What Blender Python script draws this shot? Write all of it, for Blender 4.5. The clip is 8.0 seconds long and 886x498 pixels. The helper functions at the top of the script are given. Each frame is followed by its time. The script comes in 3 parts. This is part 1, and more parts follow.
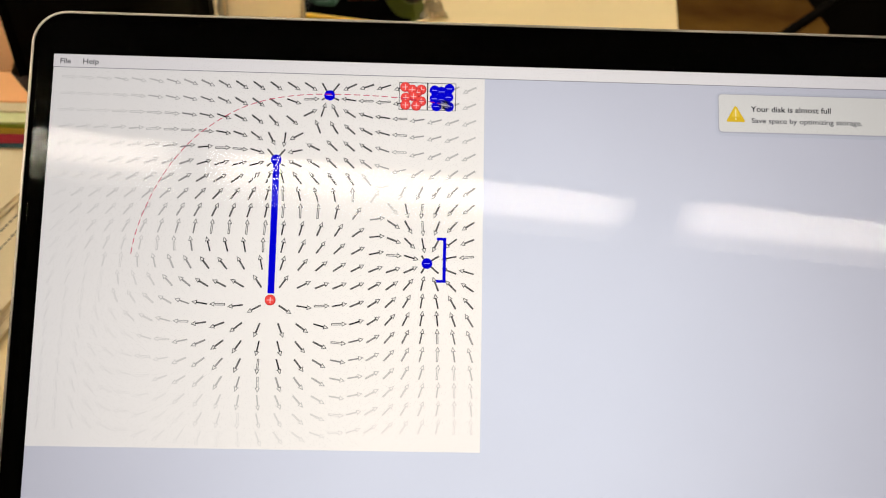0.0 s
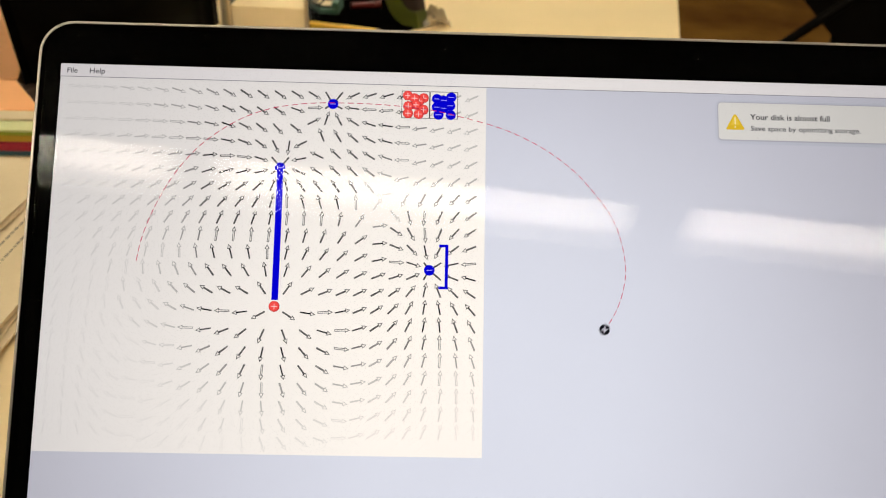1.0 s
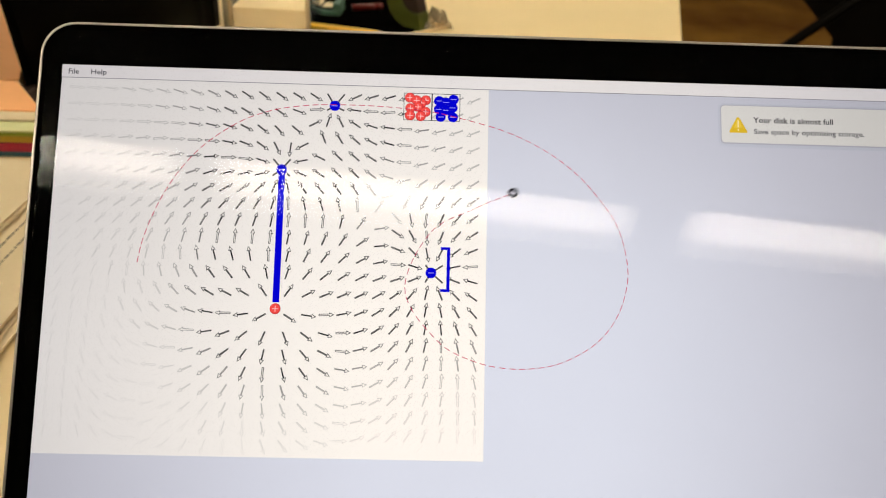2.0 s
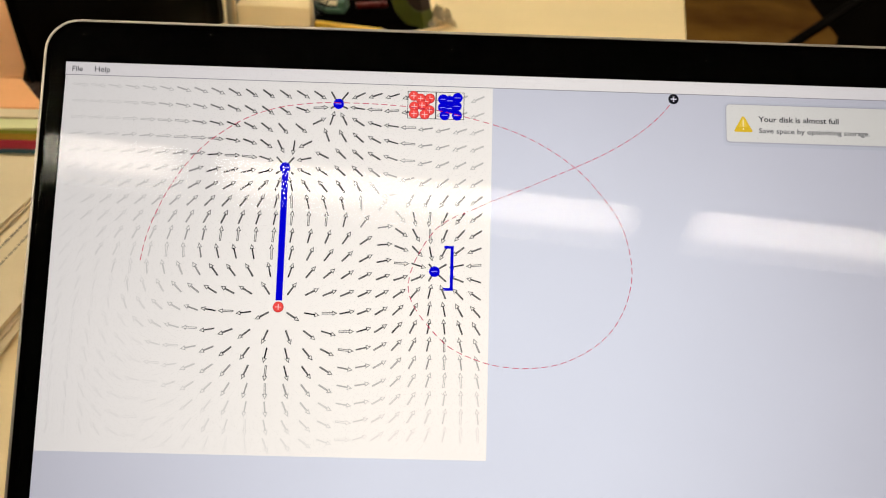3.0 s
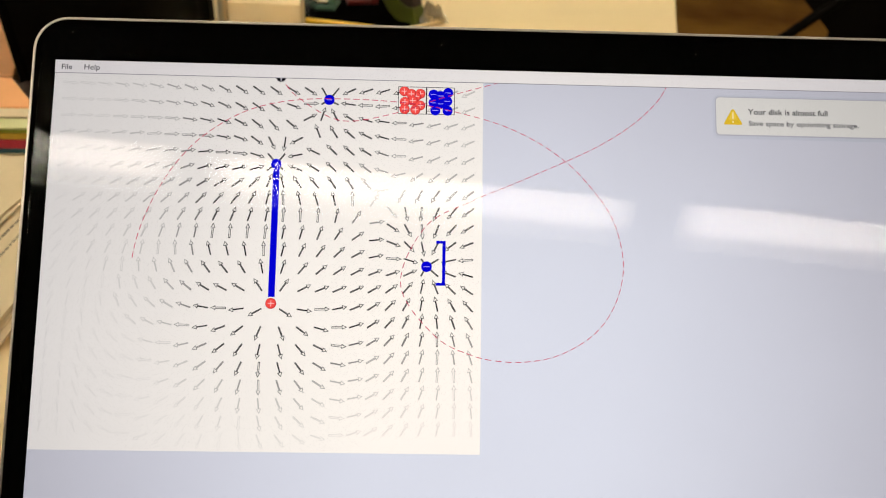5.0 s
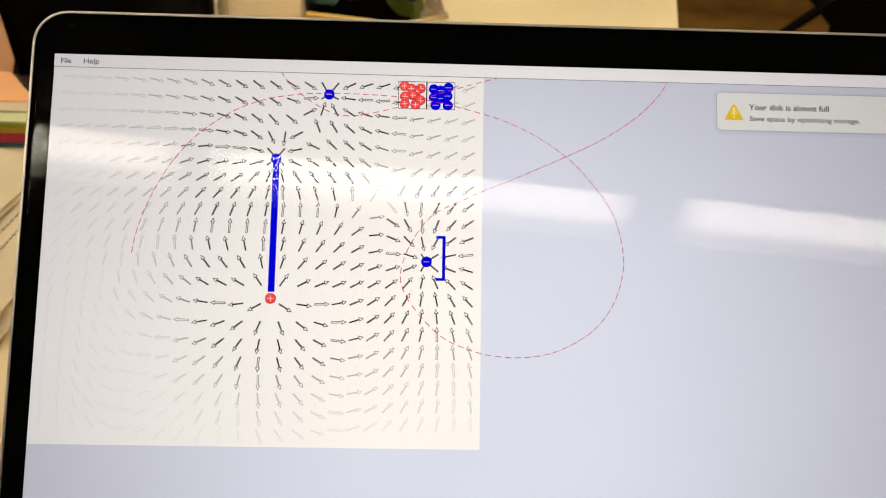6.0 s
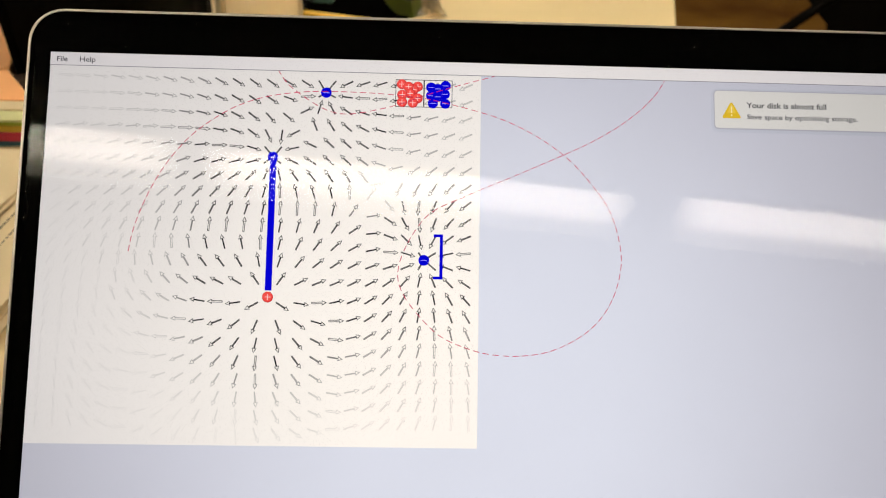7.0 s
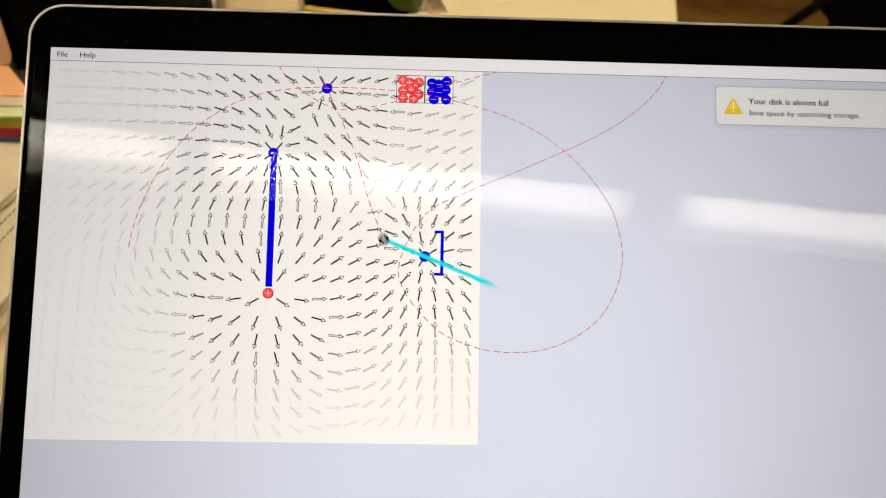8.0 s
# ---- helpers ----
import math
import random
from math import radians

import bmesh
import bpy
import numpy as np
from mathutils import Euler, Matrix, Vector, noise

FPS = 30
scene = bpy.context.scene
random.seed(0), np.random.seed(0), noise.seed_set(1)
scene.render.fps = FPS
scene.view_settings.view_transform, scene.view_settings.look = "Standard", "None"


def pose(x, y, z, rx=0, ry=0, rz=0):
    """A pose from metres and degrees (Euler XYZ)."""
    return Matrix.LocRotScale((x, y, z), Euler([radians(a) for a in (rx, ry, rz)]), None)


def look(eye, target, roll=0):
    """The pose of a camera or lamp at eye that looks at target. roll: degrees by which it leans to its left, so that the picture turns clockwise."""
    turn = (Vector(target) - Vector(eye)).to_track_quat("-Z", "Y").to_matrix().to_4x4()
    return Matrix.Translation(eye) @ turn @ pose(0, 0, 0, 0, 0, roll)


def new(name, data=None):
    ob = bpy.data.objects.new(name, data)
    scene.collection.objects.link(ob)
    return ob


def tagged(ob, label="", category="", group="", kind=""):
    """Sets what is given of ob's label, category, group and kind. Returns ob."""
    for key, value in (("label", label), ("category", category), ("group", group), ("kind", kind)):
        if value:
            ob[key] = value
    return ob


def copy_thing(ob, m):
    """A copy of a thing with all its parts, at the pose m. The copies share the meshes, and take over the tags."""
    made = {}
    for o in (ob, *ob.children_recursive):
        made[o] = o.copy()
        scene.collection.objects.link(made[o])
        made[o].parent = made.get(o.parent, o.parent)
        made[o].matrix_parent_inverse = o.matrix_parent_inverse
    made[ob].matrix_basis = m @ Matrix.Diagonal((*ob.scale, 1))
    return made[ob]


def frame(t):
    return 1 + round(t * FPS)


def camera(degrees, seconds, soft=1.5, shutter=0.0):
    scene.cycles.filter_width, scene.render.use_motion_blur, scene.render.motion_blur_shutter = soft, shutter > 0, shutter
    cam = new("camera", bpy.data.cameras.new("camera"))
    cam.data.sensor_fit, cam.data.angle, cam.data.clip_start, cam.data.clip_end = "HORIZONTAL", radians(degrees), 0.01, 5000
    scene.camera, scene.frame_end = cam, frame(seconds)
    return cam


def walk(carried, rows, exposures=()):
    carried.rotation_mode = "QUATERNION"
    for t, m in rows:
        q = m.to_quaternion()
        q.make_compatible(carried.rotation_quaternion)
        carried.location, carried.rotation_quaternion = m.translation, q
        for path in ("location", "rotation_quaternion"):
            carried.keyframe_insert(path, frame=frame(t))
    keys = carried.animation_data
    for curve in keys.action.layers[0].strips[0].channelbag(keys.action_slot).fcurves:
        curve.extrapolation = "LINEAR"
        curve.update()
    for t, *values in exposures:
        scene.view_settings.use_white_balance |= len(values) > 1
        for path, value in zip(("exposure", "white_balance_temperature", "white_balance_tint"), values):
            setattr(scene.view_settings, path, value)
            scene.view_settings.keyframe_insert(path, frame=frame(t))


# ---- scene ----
cam = camera(56.0, 8.0, soft=1.1, shutter=0.4)
cam.data.dof.use_dof = True      # a phone lens, opening about 2 mm, focused on the screen
cam.data.dof.focus_distance, cam.data.dof.aperture_fstop = 0.325, 17.0
PATH = [
    (0, (-0.02817, -0.17781, 1.05665), (0.0306, 1.5330, 0.0224), 2.31),
    (0.5, (-0.02771, -0.17937, 1.05732), (0.0303, 1.5362, 0.0310), 2.35),
    (1, (-0.02786, -0.18040, 1.05825), (0.0229, 1.5389, 0.0377), 2.14),
    (1.5, (-0.02815, -0.17998, 1.05813), (0.0248, 1.5422, 0.0426), 2.24),
    (3, (-0.02845, -0.17861, 1.05764), (0.0134, 1.5410, 0.0373), 2.34),
    (3.5, (-0.02794, -0.17904, 1.05760), (0.0237, 1.5418, 0.0397), 2.26),
    (4, (-0.02758, -0.17916, 1.05783), (0.0289, 1.5409, 0.0388), 2.14),
    (4.5, (-0.02769, -0.17950, 1.05747), (0.0294, 1.5384, 0.0350), 2.04),
    (6, (-0.02760, -0.17897, 1.05733), (0.0289, 1.5298, 0.0196), 2.16),
    (6.5, (-0.02750, -0.17807, 1.05656), (0.0327, 1.5277, 0.0141), 2.19),
    (7, (-0.02738, -0.17866, 1.05686), (0.0342, 1.5289, 0.0174), 2.21),
    (7.5, (-0.02786, -0.17818, 1.05644), (0.0324, 1.5289, 0.0161), 2.22),
    (8, (-0.02740, -0.17819, 1.05659), (0.0325, 1.5246, 0.0093), 2.22),
]
walk(cam, [(t, look(eye, target, roll)) for t, eye, target, roll in PATH])

# ---- light and sizes ----
LAMP = 27.0                     # radiance of the ceiling tubes
WARM = (1.0, 0.93, 0.74)        # tint of the room's tubes
DESK_Z = 0.75
CEIL_Z = 2.50
U = 0.00674                     # spacing of the drawn field arrows on the screen
LEAN = 38.0                     # the lid leans back by this much

world = bpy.data.worlds.new("world")
scene.world = world
world.use_nodes = True
world.node_tree.nodes["Background"].inputs[0].default_value = (0.02, 0.018, 0.014, 1)
world.node_tree.nodes["Background"].inputs[1].default_value = 0.3


# ---- materials ----
def lin(r, g, b):
    return tuple((c / 255 / 12.92) if c <= 10 else ((c / 255 + 0.055) / 1.055) ** 2.4 for c in (r, g, b)) + (1.0,)


def node_mat(name):
    m = bpy.data.materials.new(name)
    m.use_nodes = True
    nt = m.node_tree
    nt.nodes.clear()
    out = nt.nodes.new("ShaderNodeOutputMaterial")
    return m, nt, out


def surface(name, color, rough=0.6, metal=0.0, vary=0.12, scale=30.0, fine=400.0, bump=0.15, dist=0.0005, spec=0.5, transmission=0.0, tint=None):
    """A surface with two scales of variation and fine relief."""
    m, nt, out = node_mat(name)
    bsdf = nt.nodes.new("ShaderNodeBsdfPrincipled")
    tc = nt.nodes.new("ShaderNodeTexCoord")
    n1 = nt.nodes.new("ShaderNodeTexNoise")
    n1.inputs["Scale"].default_value, n1.inputs["Detail"].default_value = scale, 4
    n2 = nt.nodes.new("ShaderNodeTexNoise")
    n2.inputs["Scale"].default_value, n2.inputs["Detail"].default_value = fine, 3
    mix = nt.nodes.new("ShaderNodeMath")
    mix.operation = "MULTIPLY_ADD"
    mix.inputs[1].default_value = 0.4
    nt.links.new(tc.outputs["Object"], n1.inputs["Vector"])
    nt.links.new(tc.outputs["Object"], n2.inputs["Vector"])
    nt.links.new(n2.outputs["Fac"], mix.inputs[0])
    nt.links.new(n1.outputs["Fac"], mix.inputs[2])
    ramp = nt.nodes.new("ShaderNodeMapRange")
    ramp.inputs["From Min"].default_value, ramp.inputs["From Max"].default_value = 0.4, 1.0
    nt.links.new(mix.outputs[0], ramp.inputs["Value"])
    col = nt.nodes.new("ShaderNodeMix")
    col.data_type = "RGBA"
    a = tuple(max(0.0, c * (1 - vary)) for c in color[:3])
    b = tuple(min(1.0, c * (1 + vary)) for c in (tint or color)[:3])
    col.inputs["A"].default_value, col.inputs["B"].default_value = (*a, 1), (*b, 1)
    nt.links.new(ramp.outputs[0], col.inputs["Factor"])
    nt.links.new(col.outputs["Result"], bsdf.inputs["Base Color"])
    bsdf.inputs["Roughness"].default_value = rough
    bsdf.inputs["Metallic"].default_value = metal
    bsdf.inputs["Specular IOR Level"].default_value = spec
    bsdf.inputs["Transmission Weight"].default_value = transmission
    bp = nt.nodes.new("ShaderNodeBump")
    bp.inputs["Strength"].default_value, bp.inputs["Distance"].default_value = bump, dist
    nt.links.new(n2.outputs["Fac"], bp.inputs["Height"])
    nt.links.new(bp.outputs["Normal"], bsdf.inputs["Normal"])
    nt.links.new(bsdf.outputs[0], out.inputs[0])
    return m


def pixel_face(nt, em, out, color):
    """A lit pixel's own light plus the little room light that its colour filter throws back."""
    df = nt.nodes.new("ShaderNodeBsdfDiffuse")
    df.inputs[0].default_value = (color[0] * 0.05, color[1] * 0.05, color[2] * 0.05, 1)
    add = nt.nodes.new("ShaderNodeAddShader")
    nt.links.new(em.outputs[0], add.inputs[0])
    nt.links.new(df.outputs[0], add.inputs[1])
    nt.links.new(add.outputs[0], out.inputs[0])


def glow(name, color, strength=1.0):
    """Something that gives off light evenly: a lit pixel area."""
    m, nt, out = node_mat(name)
    em = nt.nodes.new("ShaderNodeEmission")
    em.inputs[0].default_value, em.inputs[1].default_value = color, strength
    if strength > 2:
        nt.links.new(em.outputs[0], out.inputs[0])
    else:
        pixel_face(nt, em, out, color)
    return m


PANEL = new("display", bpy.data.meshes.new("display"))   # the panel on which the picture is drawn


def backlit(name, color, low=0.61, far=None):
    """A lit LCD area: the dimming of slanted views is painted into the emission, brightest near the panel's lower
    middle; uneven at two scales.
    """
    m, nt, out = node_mat(name)
    em = nt.nodes.new("ShaderNodeEmission")
    geo = nt.nodes.new("ShaderNodeTexCoord")
    geo.object = PANEL
    mp = nt.nodes.new("ShaderNodeMapping")
    mp.inputs["Location"].default_value = (0.001, -0.10, 0)
    nt.links.new(geo.outputs["Object"], mp.inputs["Vector"])
    ln = nt.nodes.new("ShaderNodeVectorMath")
    ln.operation = "LENGTH"
    nt.links.new(mp.outputs[0], ln.inputs[0])
    r = nt.nodes.new("ShaderNodeMapRange")
    r.interpolation_type = "SMOOTHSTEP"
    r.inputs["From Min"].default_value, r.inputs["From Max"].default_value = 0.03, 0.225
    r.inputs["To Min"].default_value, r.inputs["To Max"].default_value = 1.0, low
    nt.links.new(ln.outputs["Value"], r.inputs["Value"])
    n = nt.nodes.new("ShaderNodeTexNoise")
    n.inputs["Scale"].default_value, n.inputs["Detail"].default_value = 14, 5
    nt.links.new(geo.outputs["Object"], n.inputs["Vector"])
    r2 = nt.nodes.new("ShaderNodeMapRange")
    r2.inputs["To Min"].default_value, r2.inputs["To Max"].default_value = 0.95, 1.05
    nt.links.new(n.outputs["Fac"], r2.inputs["Value"])
    mul = nt.nodes.new("ShaderNodeMath")
    mul.operation = "MULTIPLY"
    nt.links.new(r.outputs[0], mul.inputs[0])
    nt.links.new(r2.outputs[0], mul.inputs[1])
    # the colour shift of slanted views, painted in by distance from the bright middle
    hue = nt.nodes.new("ShaderNodeMix")
    hue.data_type = "RGBA"
    hue.inputs["A"].default_value, hue.inputs["B"].default_value = far or color, color
    span = nt.nodes.new("ShaderNodeMapRange")
    span.inputs["From Min"].default_value, span.inputs["From Max"].default_value = low, 1.0
    nt.links.new(r.outputs[0], span.inputs["Value"])
    nt.links.new(span.outputs[0], hue.inputs["Factor"])
    nt.links.new(hue.outputs["Result"], em.inputs[0])
    nt.links.new(mul.outputs[0], em.inputs[1])
    pixel_face(nt, em, out, color)
    return m


def coated_glass(name, ior, rough):
    """A clear pane with an anti-reflection coating: straight through, with a weak mirror on top."""
    m, nt, out = node_mat(name)
    fr = nt.nodes.new("ShaderNodeFresnel")
    fr.inputs[0].default_value = ior
    tr = nt.nodes.new("ShaderNodeBsdfTransparent")
    gl = nt.nodes.new("ShaderNodeBsdfGlossy")
    gl.inputs["Roughness"].default_value = rough
    mx = nt.nodes.new("ShaderNodeMixShader")
    nt.links.new(fr.outputs[0], mx.inputs[0])
    nt.links.new(tr.outputs[0], mx.inputs[1])
    nt.links.new(gl.outputs[0], mx.inputs[2])
    nt.links.new(mx.outputs[0], out.inputs[0])
    return m


M_GLASS = coated_glass("coated glass", 1.175, 0.010)
M_PLASTIC_CLEAR = coated_glass("clear plastic", 1.45, 0.15)
M_ALU = surface("brushed aluminium", (0.41, 0.365, 0.31), 0.38, 1.0, 0.06, 60, 900, 0.1, 0.0001)
M_BEZEL = surface("black bezel paint", (0.0015, 0.0015, 0.0015), 0.8, 0, 0.2, 80, 900, 0.05, 0.0001, 0.0)
M_LAVENDER = backlit("screen lavender", lin(219, 221, 233), 0.54, lin(224, 222, 235))
M_FIELD = backlit("screen white", lin(254, 246, 237), 0.61, lin(252, 247, 246))
M_BAR = backlit("screen menu grey", lin(250, 244, 238), 0.61, lin(250, 244, 246))
M_NOTE = backlit("screen note grey", lin(238, 234, 229))
M_NOTE_EDGE = backlit("screen note edge", lin(196, 194, 206), 0.54)
M_NOTE_SHADE = backlit("screen note shade", lin(214, 215, 228), 0.54)
M_LINE = glow("screen line grey", lin(120, 116, 122))
M_TEXT = glow("screen text", lin(40, 38, 44))
M_TEXT2 = glow("screen text grey", lin(66, 64, 70))
M_BLUE = glow("screen blue", lin(4, 2, 205))
M_RED = glow("screen red", lin(240, 78, 72))
M_RED_DARK = glow("screen red edge", lin(196, 40, 44))
M_WHITE = glow("screen sign white", lin(232, 226, 240))
M_SIGN = glow("screen sign pale blue", lin(176, 172, 236))
M_BLACK = glow("screen black", lin(28, 26, 32))


def see_through(name, color, cover):
    """A thin drawn line that lets some of what lies under it show."""
    m, nt, out = node_mat(name)
    em = nt.nodes.new("ShaderNodeEmission")
    em.inputs[0].default_value = color
    mx = nt.nodes.new("ShaderNodeMixShader")
    mx.inputs[0].default_value = cover
    nt.links.new(nt.nodes.new("ShaderNodeBsdfTransparent").outputs[0], mx.inputs[1])
    nt.links.new(em.outputs[0], mx.inputs[2])
    nt.links.new(mx.outputs[0], out.inputs[0])
    return m


M_TRACE = see_through("screen trace crimson", lin(204, 44, 88), 0.66)
M_PLUS = glow("screen plus pale pink", lin(250, 204, 200))
M_MARK = glow("screen mark pale yellow", lin(238, 220, 160))
M_CYAN = glow("screen cyan", lin(20, 222, 226))
M_PUCK = glow("screen puck black", lin(22, 22, 28))
M_YELLOW = glow("screen warning yellow", lin(214, 176, 44))
M_YELLOW2 = glow("screen warning light yellow", lin(224, 190, 70))


def lit_cover(name, along, across, levels):
    """A lit tube cover: the light falls off towards the tube's ends and, if across is given, away from the tube."""
    m, nt, out = node_mat(name)
    tc = nt.nodes.new("ShaderNodeTexCoord")
    xyz = nt.nodes.new("ShaderNodeSeparateXYZ")
    nt.links.new(tc.outputs["Object"], xyz.inputs[0])
    mag = nt.nodes.new("ShaderNodeMath")
    mag.operation = "ABSOLUTE"
    nt.links.new(xyz.outputs[along], mag.inputs[0])
    ends = nt.nodes.new("ShaderNodeMapRange")
    ends.interpolation_type = "SMOOTHSTEP"
    ends.inputs["From Min"].default_value, ends.inputs["From Max"].default_value = 0.52, 0.615
    ends.inputs["To Min"].default_value, ends.inputs["To Max"].default_value = 1.0, 0.2
    nt.links.new(mag.outputs[0], ends.inputs["Value"])
    side = nt.nodes.new("ShaderNodeMapRange")
    side.inputs["From Min"].default_value, side.inputs["From Max"].default_value = -0.07, 0.005
    side.inputs["Value"].default_value = 0.005
    if across:
        nt.links.new(xyz.outputs[across], side.inputs["Value"])
    fall = nt.nodes.new("ShaderNodeValToRGB")
    while len(fall.color_ramp.elements) < len(levels):
        fall.color_ramp.elements.new(0.5)
    for e, (at, level) in zip(fall.color_ramp.elements, levels):
        e.position, e.color = at, (level, level, level, 1)
    nt.links.new(side.outputs[0], fall.inputs[0])
    mul = nt.nodes.new("ShaderNodeMath")
    mul.operation = "MULTIPLY"
    nt.links.new(ends.outputs[0], mul.inputs[0])
    nt.links.new(fall.outputs[0], mul.inputs[1])
    full = nt.nodes.new("ShaderNodeMath")
    full.operation = "MULTIPLY"
    full.inputs[1].default_value = LAMP
    nt.links.new(mul.outputs[0], full.inputs[0])
    em = nt.nodes.new("ShaderNodeEmission")
    em.inputs[0].default_value = (*WARM, 1)
    nt.links.new(full.outputs[0], em.inputs[1])
    nt.links.new(em.outputs[0], out.inputs[0])
    return m


M_TUBE = lit_cover("lit tube", "Z", "", ((0.0, 1.0), (1.0, 1.0)))
# tube light on the fixture's side, painted as bands into its emission
M_TUBE_SIDE = lit_cover("lit diffuser side", "X", "Y", ((0.0, 0.28), (0.22, 0.30), (0.33, 0.12), (0.5, 0.16), (0.75, 0.28), (1.0, 0.58)))

M_DESK = surface("cream laminate", (0.76, 0.565, 0.30), 0.45, 0, 0.05, 6, 300, 0.05, 0.0002)
M_CREAM = surface("pale cream laminate", (0.80, 0.60, 0.31), 0.5, 0, 0.05, 5, 250, 0.05, 0.0002)
M_FLOOR = surface("brown carpet", (0.13, 0.040, 0.006), 0.9, 0, 0.5, 3.0, 90, 0.6, 0.004, 0.1, tint=(0.18, 0.085, 0.014))
M_WALL = surface("painted wall", (0.18, 0.14, 0.10), 0.8, 0, 0.05, 2, 120, 0.1, 0.001)
M_CEIL = surface("ceiling tile grey", (0.20, 0.18, 0.15), 0.9, 0, 0.06, 6, 160, 0.4, 0.002)
M_HOUSING = surface("white enamel", (0.75, 0.73, 0.68), 0.4, 0, 0.03, 20, 300, 0.05, 0.0002)
M_BLACKPL = surface("black plastic", (0.002, 0.0017, 0.0014), 0.45, 0, 0.3, 30, 700, 0.2, 0.0003, 0.02)
M_GREY = surface("grey metal", (0.55, 0.50, 0.40), 0.45, 0.2, 0.12, 30, 500, 0.1, 0.0002)
M_PAPER = surface("white paper", (0.70, 0.55, 0.345), 0.85, 0, 0.05, 25, 500, 0.2, 0.0003, 0.2)
M_PAPER2 = surface("pale green paper", (0.68, 0.66, 0.34), 0.85, 0, 0.08, 25, 500, 0.2, 0.0003, 0.2)
M_SLIP = surface("cream paper", (0.92, 0.71, 0.40), 0.85, 0, 0.05, 25, 500, 0.2, 0.0003, 0.2)
M_SALMON = surface("salmon card", (0.95, 0.45, 0.19), 0.8, 0, 0.06, 14, 400, 0.2, 0.0003, 0.2)
M_FILM = surface("clear wrinkled film", (0.78, 0.68, 0.50), 0.25, 0, 0.1, 80, 500, 0.3, 0.0005, 0.5, 0.8)
M_BIN = surface("satin black plastic", (0.0025, 0.002, 0.0016), 0.45, 0, 0.3, 30, 700, 0.1, 0.0002, 0.035)
M_SPECK = surface("dark specks", (0.05, 0.04, 0.05), 0.9, 0, 0.1, 200, 900, 0.1, 0.0001)
M_INK = surface("printed ink", (0.25, 0.20, 0.14), 0.8, 0, 0.2, 300, 900, 0.1, 0.0001)
M_OCHRE = surface("ochre card", (0.50, 0.32, 0.03), 0.7, 0, 0.12, 60, 500, 0.2, 0.0003)
M_REDCARD = surface("crimson card", (0.42, 0.02, 0.05), 0.6, 0, 0.15, 60, 500, 0.2, 0.0003)
M_TEALCARD = surface("dark teal card", (0.02, 0.09, 0.12), 0.6, 0, 0.15, 60, 500, 0.2, 0.0003)
M_OLIVE = surface("olive green card", (0.30, 0.36, 0.03), 0.6, 0, 0.15, 60, 500, 0.2, 0.0003)
M_GREEN = surface("olive green plastic", (0.085, 0.10, 0.012), 0.4, 0, 0.15, 40, 500, 0.1, 0.0003)
M_TEAL = surface("pale teal plastic", (0.08, 0.16, 0.105), 0.4, 0, 0.1, 60, 500, 0.1, 0.0002)
M_REDPL = surface("red plastic", (0.13, 0.006, 0.004), 0.4, 0, 0.1, 60, 500, 0.1, 0.0002)
M_CHAIR = surface("worn black vinyl", (0.003, 0.002, 0.0012), 0.7, 0, 0.4, 12, 300, 0.3, 0.0006, 0.06)
M_MAT = surface("matt black rubber", (0.0012, 0.001, 0.0009), 0.9, 0, 0.3, 60, 700, 0.2, 0.0003, 0.0)
M_PENCIL = surface("yellow pencil paint", (0.80, 0.45, 0.01), 0.35, 0, 0.1, 60, 500, 0.1, 0.0002)
M_WOOD = surface("bare pencil wood", (0.55, 0.38, 0.2), 0.7, 0, 0.15, 200, 900, 0.2, 0.0002)
M_BROWN = surface("dark brown board", (0.03, 0.013, 0.006), 0.7, 0, 0.2, 40, 400, 0.2, 0.0003)
M_DUST = surface("pale dust", (0.75, 0.72, 0.68), 0.9, 0, 0.1, 200, 900, 0.1, 0.0001)


# ---- mesh helpers ----
def finish(name, bm, material, parent=None, label="", smooth=False):
    me = bpy.data.meshes.new(name)
    bm.normal_update()
    bm.to_mesh(me)
    bm.free()
    for m in (material if isinstance(material, (list, tuple)) else [material]):
        me.materials.append(m)
    if smooth:
        for p in me.polygons:
            p.use_smooth = True
    ob = new(name, me)
    if parent:
        ob.parent = parent
    if label:
        tagged(ob, label)
    return ob


def part(name, bm, material, parent, label="", smooth=False):
    return finish(name, bm, material, parent, label, smooth)


def empty(name, m, label, category, group="", kind=""):
    ob = new(name)
    ob.empty_display_size = 0.02
    ob.matrix_basis = m
    return tagged(ob, label, category, group, kind)


def box(x0, x1, y0, y1, z0, z1, bevel=0.0, segs=2, bm=None):
    own = bm is None
    b = bmesh.new()
    r = bmesh.ops.create_cube(b, size=1.0)
    for v in r["verts"]:
        v.co = Vector(((x0 + x1) / 2 + v.co.x * (x1 - x0), (y0 + y1) / 2 + v.co.y * (y1 - y0), (z0 + z1) / 2 + v.co.z * (z1 - z0)))
    if bevel:
        bmesh.ops.bevel(b, geom=b.edges[:], offset=bevel, segments=segs, affect="EDGES", profile=0.5)
    if own:
        return b
    join(bm, b)
    return bm


def join(bm, other, m=None):
    if m:
        other.transform(m)
    me = bpy.data.meshes.new("tmp")
    other.to_mesh(me)
    other.free()
    bm.from_mesh(me)
    bpy.data.meshes.remove(me)
    return bm


